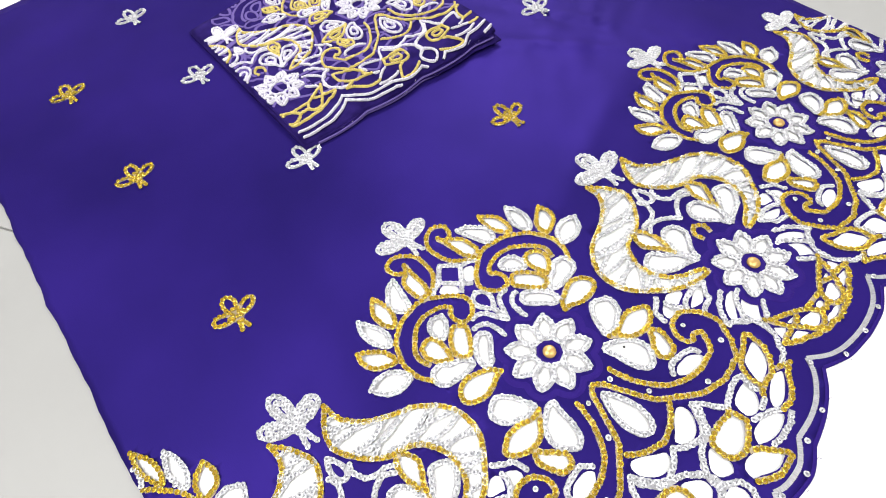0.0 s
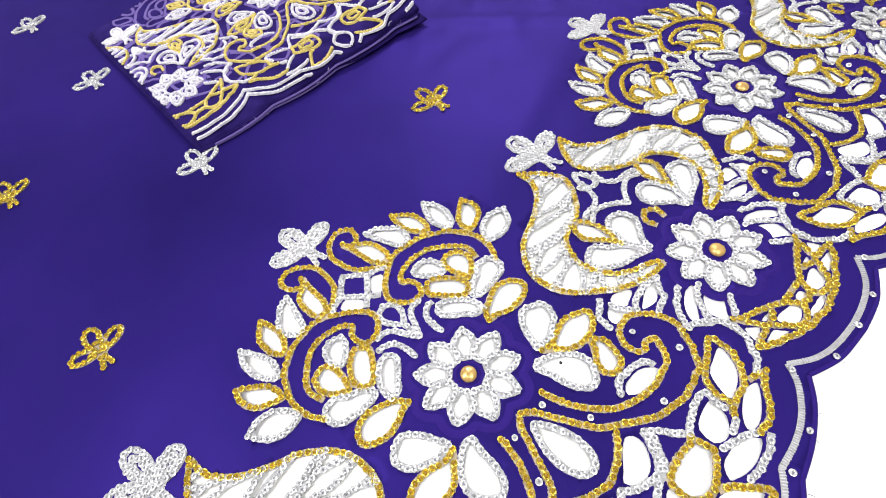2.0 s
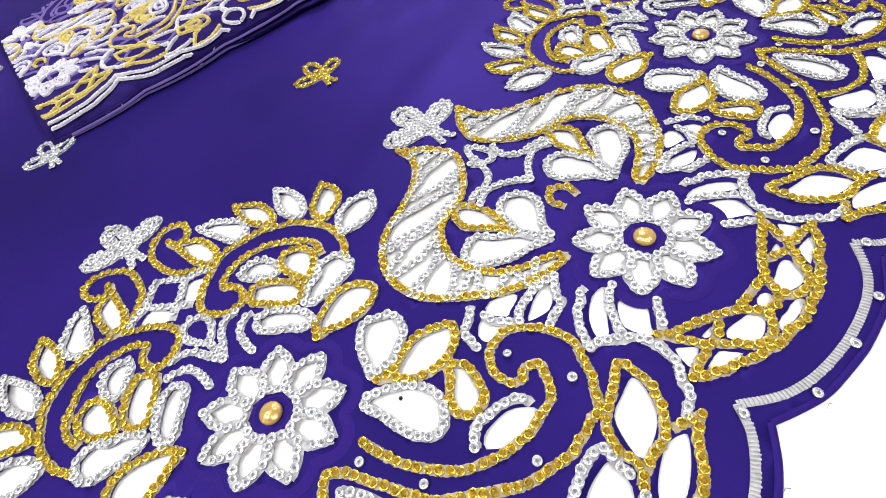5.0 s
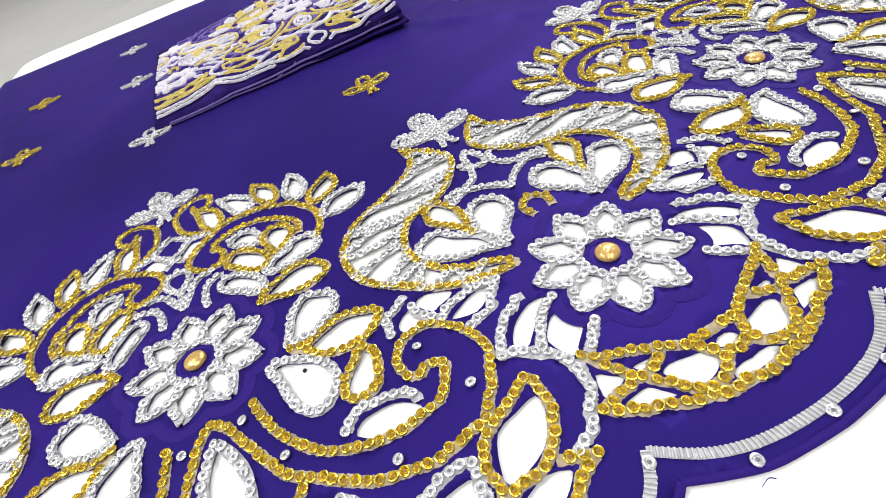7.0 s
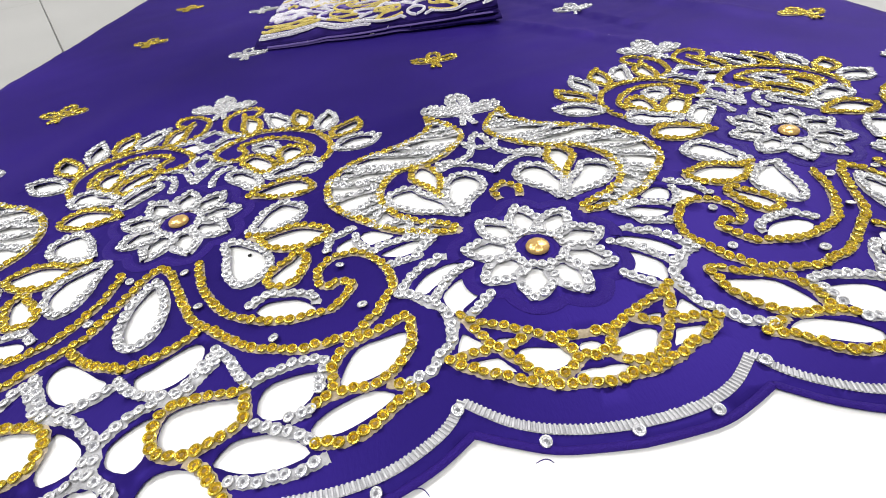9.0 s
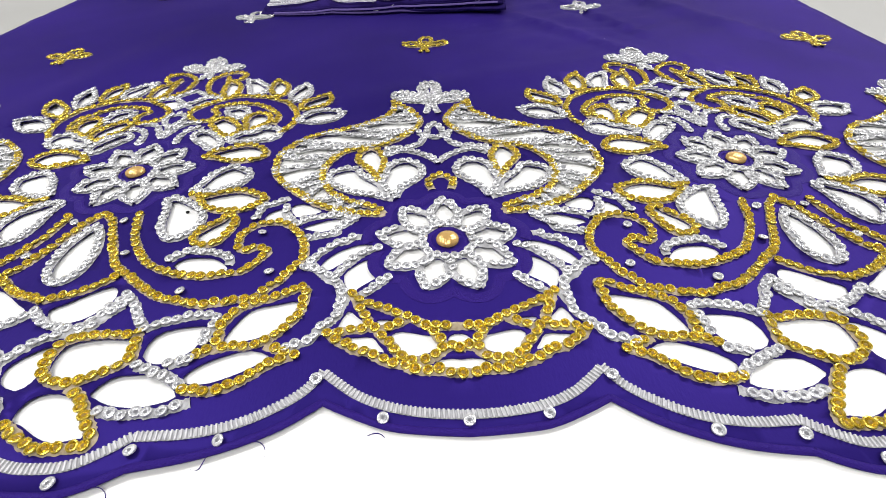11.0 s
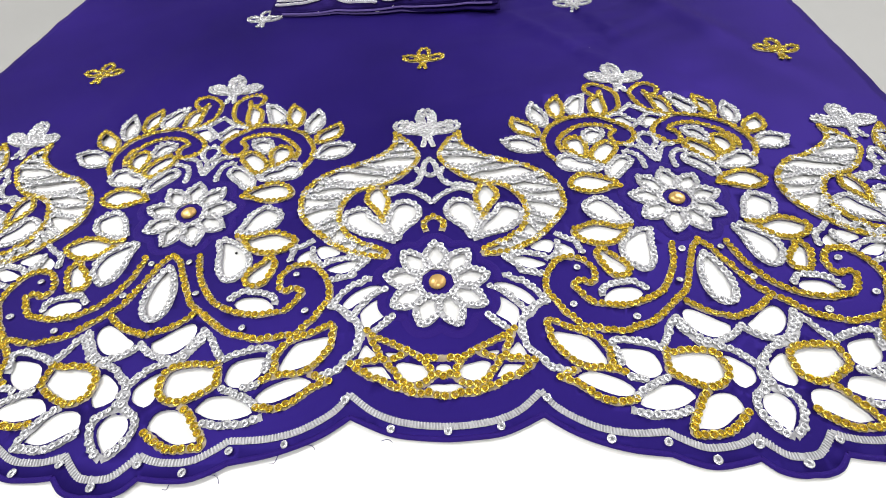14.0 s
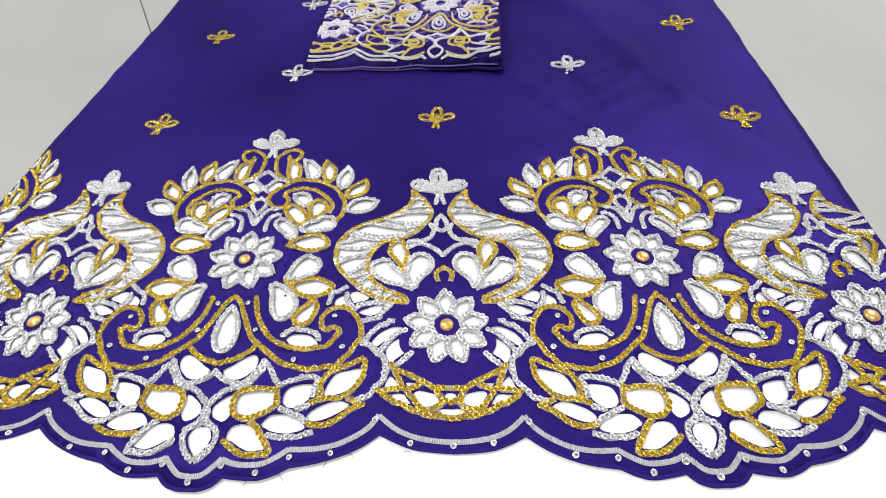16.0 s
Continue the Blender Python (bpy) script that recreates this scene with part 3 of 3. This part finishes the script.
def set_sequins(points, name, mat, put, r, near, parent, lift=0.0011, parts=True):
    """The nearest 300 as parts of their own, the rest joined."""
    kept, clean = {}, []
    for p in points:
        key = (round(p.x / (r * 1.3)), round(p.y / (r * 1.3)))
        if any((kept[k] - p).length < r * 1.25 for k in ((key[0] + i, key[1] + j) for i in (-1, 0, 1) for j in (-1, 0, 1)) if k in kept):
            continue
        kept[key] = p
        clean.append(p)
    clean.sort(key=lambda p: (p - near).length)
    verts, faces = sequin_shape(r)
    eyes = [int(len(f) == 3) for f in faces]
    me = bpy.data.meshes.new(name)
    me.from_pydata(verts, [], faces)
    me.materials.append(mat)
    me.materials.append(SEWN[mat])
    me.polygons.foreach_set("material_index", eyes)
    rest = Heap()
    base = [Vector(v) for v in verts]
    for i, p in enumerate(clean):
        at = put(p.x + random.gauss(0, 0.00035), p.y + random.gauss(0, 0.00035), lift + random.uniform(0, 0.0004))
        m = Matrix.Translation(at) @ Euler((random.gauss(0, 0.13), random.gauss(0, 0.13), random.uniform(0, 6))).to_matrix().to_4x4()
        m = m @ Matrix.Scale(random.uniform(0.93, 1.07), 4)
        if i < 300 and parts:
            ob = new(name, me)
            ob.matrix_basis = m
            ob.parent = parent
        else:
            rest.add([m @ v for v in base], faces)
    field = mesh_object(name + "_field", rest.v, rest.f, mat)
    field.data.materials.append(SEWN[mat])
    field.data.polygons.foreach_set("material_index", eyes * (len(rest.f) // len(eyes)))
    child(field, parent, name.replace("_", " ") + " rows", "stuff")


# hem: a ladder of silver stitches, and the bound purple edge
hem = Heap()
tape = Heap()
edge = Heap()
for k in range(-1, 3):
    c = -HALF + k * P
    for m in (1, -1):
        for r in HEM_LINE:
            pts = [Vector((c + m * p.x, p.y)) for p in curve(r)]
            pts = [p for p in pts if on_cloth(p.x, p.y)]
            if len(pts) < 4:
                continue
            tape.band(pts, place, 0.0041, 0.0004)
            for a, b in zip(along(pts, 0.0019), along(pts, 0.0019)[1:]):
                t = (b - a).normalized()
                q = Vector((-t.y, t.x))
                hem.band([a - q * 0.0021 + t * 0.0003, a + q * random.uniform(0.0018, 0.0023)], place, 0.0012, 0.0011, 0.0003)
        for r in HEM_EDGE:
            pts = [Vector((c + m * p.x, p.y + 0.0015)) for p in curve(r)]
            pts = [p for p in pts if on_cloth(p.x, p.y)]
            if len(pts) > 3:
                edge.band(pts, place, 0.0034, 0.0009)
child(mesh_object("hem_stitching", hem.v, hem.f, STITCH), fabric, "silver ladder stitching along the scalloped hem", "stuff")
child(mesh_object("hem_tape", tape.v, tape.f, SILVER_THREAD), fabric, "grey thread bed under the hem stitches", "stuff")
child(mesh_object("hem_binding", edge.v, edge.f, PURPLE_THREAD, True), fabric, "purple stitched scalloped edge", "stuff")


CUT_RINGS = [[(c + m * p.x, p.y) for p in pts] for pts, which in HOLES for c, m in copies(which)]
CUT_BOXES = [(min(x for x, y in r), max(x for x, y in r), min(y for x, y in r), max(y for x, y in r)) for r in CUT_RINGS]


def over_cut(u, v):
    """Whether a point of the design lies over a cut-out."""
    for r, (x0, x1, y0, y1) in zip(CUT_RINGS, CUT_BOXES):
        if x0 < u < x1 and y0 < v < y1:
            hit = False
            for (ax, ay), (bx, by) in zip(r, r[1:] + r[:1]):
                if (ay > v) != (by > v) and u < (bx - ax) * (v - ay) / (by - ay) + ax:
                    hit = not hit
            if hit:
                return True
    return False


# flower middles and the purple stitched rim round each flower
def gem(u, v):
    verts, faces, sides = [], [], 20
    rings = ((1.0, 0.0), (1.0, 0.18), (0.9, 0.34), (0.6, 0.5), (0.25, 0.57))
    at = place(u, v, 0.0006)
    for k, h in rings:
        verts += [at + Vector((0.0066 * k * math.cos(2 * math.pi * i / sides), 0.0066 * k * math.sin(2 * math.pi * i / sides), 0.0066 * h)) for i in range(sides)]
    verts.append(at + Vector((0, 0, 0.0038)))
    faces = [(a * sides + i, a * sides + (i + 1) % sides, (a + 1) * sides + (i + 1) % sides, (a + 1) * sides + i) for a in range(4) for i in range(sides)]
    faces += [(4 * sides + i, 4 * sides + (i + 1) % sides, 5 * sides) for i in range(sides)]
    return mesh_object("flower_gem", verts, faces, GEM, True)


for which, v in (("A", -0.001), ("B", -0.082)):
    for c, m in copies(which):
        if EDGE_L + 0.06 < place(c, v).x < EDGE_R - 0.01:
            child(gem(c, v), fabric, "faceted amber gem in the middle of a flower")
            rim = Heap()
            for rad, wob, wide in ((0.0385, 0.007, 0.0062), (0.0105, 0, 0.003)):
                pts = [Vector((c + (rad + wob * abs(math.cos(4.5 * th))) * math.cos(th + math.pi / 2), v + (rad + wob * abs(math.cos(4.5 * th))) * math.sin(th + math.pi / 2))) for th in [2 * math.pi * i / 160 for i in range(161)]]
                run = []
                for p in pts + [None]:
                    if p and on_cloth(p.x, p.y) and not over_cut(p.x, p.y):
                        run.append(p)
                    else:
                        if len(run) > 3:
                            rim.band(run, place, wide, 0.0005)
                        run = []
            child(mesh_object("flower_rim", rim.v, rim.f, PURPLE_THREAD, True), fabric, "purple stitched rim round a flower")

plain = lambda x, y, h: Vector((x, y, swell(x, y) + h))
for tone, name, mat in ((G, "gold_sprig_sequin", GOLD), (W, "silver_sprig_sequin", SILVER)):
    set_sequins(loose[tone], name, mat, plain, SEQ_R, Vector((0.0, 0.0)), fabric, parts=False)
set_sequins(spots[G], "gold_sequin", GOLD, place, SEQ_R, Vector((0.0, -0.09)), fabric)
set_sequins(spots[W], "silver_sequin", SILVER, place, SEQ_R, Vector((0.0, -0.09)), fabric)

# ---- the folded lace on top ----
LX0, LX1, LY0, LY1 = -0.232, 0.084, 0.395, 0.735


def lace_front(x):
    """The scalloped front edge of the folded piece."""
    return 0.402 - 0.02 * (x - LX0) / (LX1 - LX0) - 0.006 * abs(math.sin((x - LX0) * 34))


def lace_top(x, y):
    f = (x - LX0) / (LX1 - LX0)
    z = 0.014 + 0.016 * f - 0.006 * max(0, (y - 0.5) / 0.25) * (1 - f)
    z -= 0.005 * math.exp(-max(0.0, y - lace_front(x)) / 0.018)
    return z + 0.0016 * noise.noise((x * 14, y * 14, 8)) + 0.0008 * noise.noise((x * 40, y * 40, 2))


lace = tagged(new("folded_lace"), "folded purple net lace with silver and gold embroidery on the satin", "fabric")


LAYERS = 6
for k in range(LAYERS):
    heap, nx, ny = Heap(), 44, 40
    f = (k + 1) / LAYERS
    out = random.uniform(-0.004, 0.004) if k < LAYERS - 1 else 0.0
    verts = []
    for j in range(ny + 1):
        for i in range(nx + 1):
            x = LX0 + (LX1 - LX0) * i / nx + (random.uniform(-0.0006, 0.0006) if 0 < i < nx else out)
            y0 = lace_front(x) + out - (0.012 if k == 1 else 0) * (i / nx)
            y = y0 + (LY1 - y0) * j / ny
            z = swell(x, y) + 0.0016 + (lace_top(x, y) - 0.004) * f
            if j < 3:
                z -= 0.0012 * (3 - j) * f
            verts.append((x, y, z))
    ob = mesh_object("lace_layer", verts, [(a, a + 1, a + nx + 2, a + nx + 1) for j in range(ny) for a in range(j * (nx + 1), j * (nx + 1) + nx)], NET, True)
    mod = ob.modifiers.new("thickness", "SOLIDIFY")
    mod.thickness, mod.offset = 0.002 if k < LAYERS - 1 else 0.0012, -1
    child(ob, lace, "folded layer of purple net")
    if k in (0, 2, 3, 4):
        lip = Heap()
        pts = [Vector(v[:2]) + Vector((0, 0.0004)) for v in verts[2:nx]]
        level = {round(v[0], 5): v[2] for v in verts[:nx + 1]}
        ends = sorted(level)
        lip.band(pts, lambda x, y, h: Vector((x, y, level[min(ends, key=lambda e: abs(e - x))] + h)), 0.002, 0.0012, -0.0006)
        child(mesh_object("layer_edge", lip.v, lip.f, (LILAC, NET, NET, LILAC, NET)[k], True), lace, "pale scalloped edge of a folded layer")

LS = 0.9


def lace_place(u, v, h=0.0):
    u, v = u + 0.004 * noise.noise((u * 30, v * 30, 1)), v + 0.004 * noise.noise((u * 30, v * 30, 7))
    x = -0.204 + u * LS
    y = 0.408 + (v + 0.196) * LS - 0.07 * (x - LX0)
    return Vector((x, y, swell(x, y) + 0.0016 + lace_top(x, y) - 0.004 + h))


def on_lace(u, v):
    p = lace_place(u, v)
    return LX0 + 0.003 < p.x < LX1 - 0.003 and lace_front(p.x) + 0.002 < p.y < LY1 - 0.003


HEM_STROKES = [(W, [p + Vector((0, d)) for p in curve(r)], "half", "scallop") for r in HEM_LINE for d in (0.004, -0.008)]
FILL = [(c, [p * 0.45 + q * 0.55 for p, q in zip(pts, [sum(pts, Vector((0, 0))) / len(pts)] * len(pts))], which, "filling") for c, pts, which, name in STROKES if name == "leaf"]
under = Heap()
for colour, run, name in spread(STROKES, lambda u, v: on_lace(u - 0.075, v + 0.045)):
    under.band([p + Vector((-0.075, 0.045)) for p in run], lace_place, 0.0045, 0.0011)
child(mesh_object("under_pattern", under.v, under.f, LILAC, True), lace, "lilac embroidery of the layer below showing through", "stuff")
CORD = {G: CORD_G, W: CORD_W}
beads = {G: [], W: []}
for colour, run, name in spread(STROKES + HEM_STROKES + FILL, on_lace):
    cord = Heap()
    cord.band(run, lace_place, 0.0042, 0.0014, 0.0003)
    child(mesh_object(colour + "_cord", cord.v, cord.f, CORD[colour], True), lace)
    beads[colour] += along(run, 0.0036)
for colour, name in ((G, "gold_bead"), (W, "silver_bead")):
    rest = Heap()
    for p in beads[colour]:
        r = random.uniform(0.0018, 0.0024)
        at = lace_place(p.x, p.y, 0.0012)
        turn = random.uniform(0, 6)
        ring = [at + Vector((r * k * math.cos(turn + i * 1.0472), r * k * math.sin(turn + i * 1.0472), r * h)) for k, h in ((1, 0), (0.75, 0.6)) for i in range(6)]
        rest.add(ring + [at + Vector((0, 0, r * 0.85))], [(i, (i + 1) % 6, 6 + (i + 1) % 6, 6 + i) for i in range(6)] + [(6 + i, 6 + (i + 1) % 6, 12) for i in range(6)])
    child(mesh_object(name + "_trim", rest.v, rest.f, CORD[colour]), lace, "rows of small stitched beads", "stuff")


def strand(name, a, b, bow, r, mat, parent, label):
    """A thin bent thread from a to b."""
    a, b = Vector(a), Vector(b)
    side = Vector((a.y - b.y, b.x - a.x, 0))
    verts, n = [], 8
    for i in range(n + 1):
        f = i / n
        p = a.lerp(b, f) + side * bow * math.sin(math.pi * f) + Vector((0, 0, 0.0006 * math.sin(math.pi * f * 2)))
        for k in range(5):
            verts.append(p + Vector((r * math.cos(k * 1.2566), r * math.sin(k * 1.2566) * 0.7, r * math.sin(k * 1.2566))))
    child(mesh_object(name, verts, [(5 * i + k, 5 * i + (k + 1) % 5, 5 * i + 5 + (k + 1) % 5, 5 * i + 5 + k) for i in range(n) for k in range(5)], mat, True), parent, label)


# frayed ends along the front of the lace and the satin's hem
for i in range(34):
    x = random.uniform(LX0 + 0.01, LX1 - 0.004)
    y = lace_front(x) - 0.001
    z = swell(x, y) + random.uniform(0.004, lace_top(x, y) - 0.004)
    mat = random.choice((NET, LILAC, CORD_W, NET))
    strand("frayed_thread", (x, y + 0.004, z), (x + random.uniform(-0.014, 0.014), y - random.uniform(0.0, 0.004), z - random.uniform(0.0, 0.004)), random.uniform(-0.3, 0.3), 0.0003, mat, lace, "frayed thread end")
for u, v, du, dv in ((-0.04, -0.197, 0.008, -0.003), (-0.085, -0.199, 0.006, -0.004), (-0.14, -0.214, 0.007, -0.003), (-0.1, -0.204, -0.006, -0.003), (-0.16, -0.216, -0.005, -0.002)):
    a, b = place(u, v + 0.001), place(u + du, v + dv)
    strand("loose_thread", (a.x, a.y, a.z), (b.x, b.y, 0.0004), 0.3, 0.0002, PURPLE_THREAD, fabric, "loose purple thread at the hem")


# a speck of dark lint on the sheet, seen through a cut-out
bm = bmesh.new()
bmesh.ops.create_icosphere(bm, subdivisions=2, radius=0.0011)
for v in bm.verts:
    v.co *= 1 + 0.5 * noise.noise(v.co * 1800)
    v.co.z = max(v.co.z, -0.0005)
me = bpy.data.meshes.new("lint_speck")
bm.to_mesh(me)
bm.free()
me.materials.append(material("dark_lint", (0.01, 0.01, 0.012), 0.9))
speck = tagged(new("lint_speck", me), "tiny dark speck of lint on the white sheet", "lint")
speck.location = (-0.148, -0.0363, 0.0019)
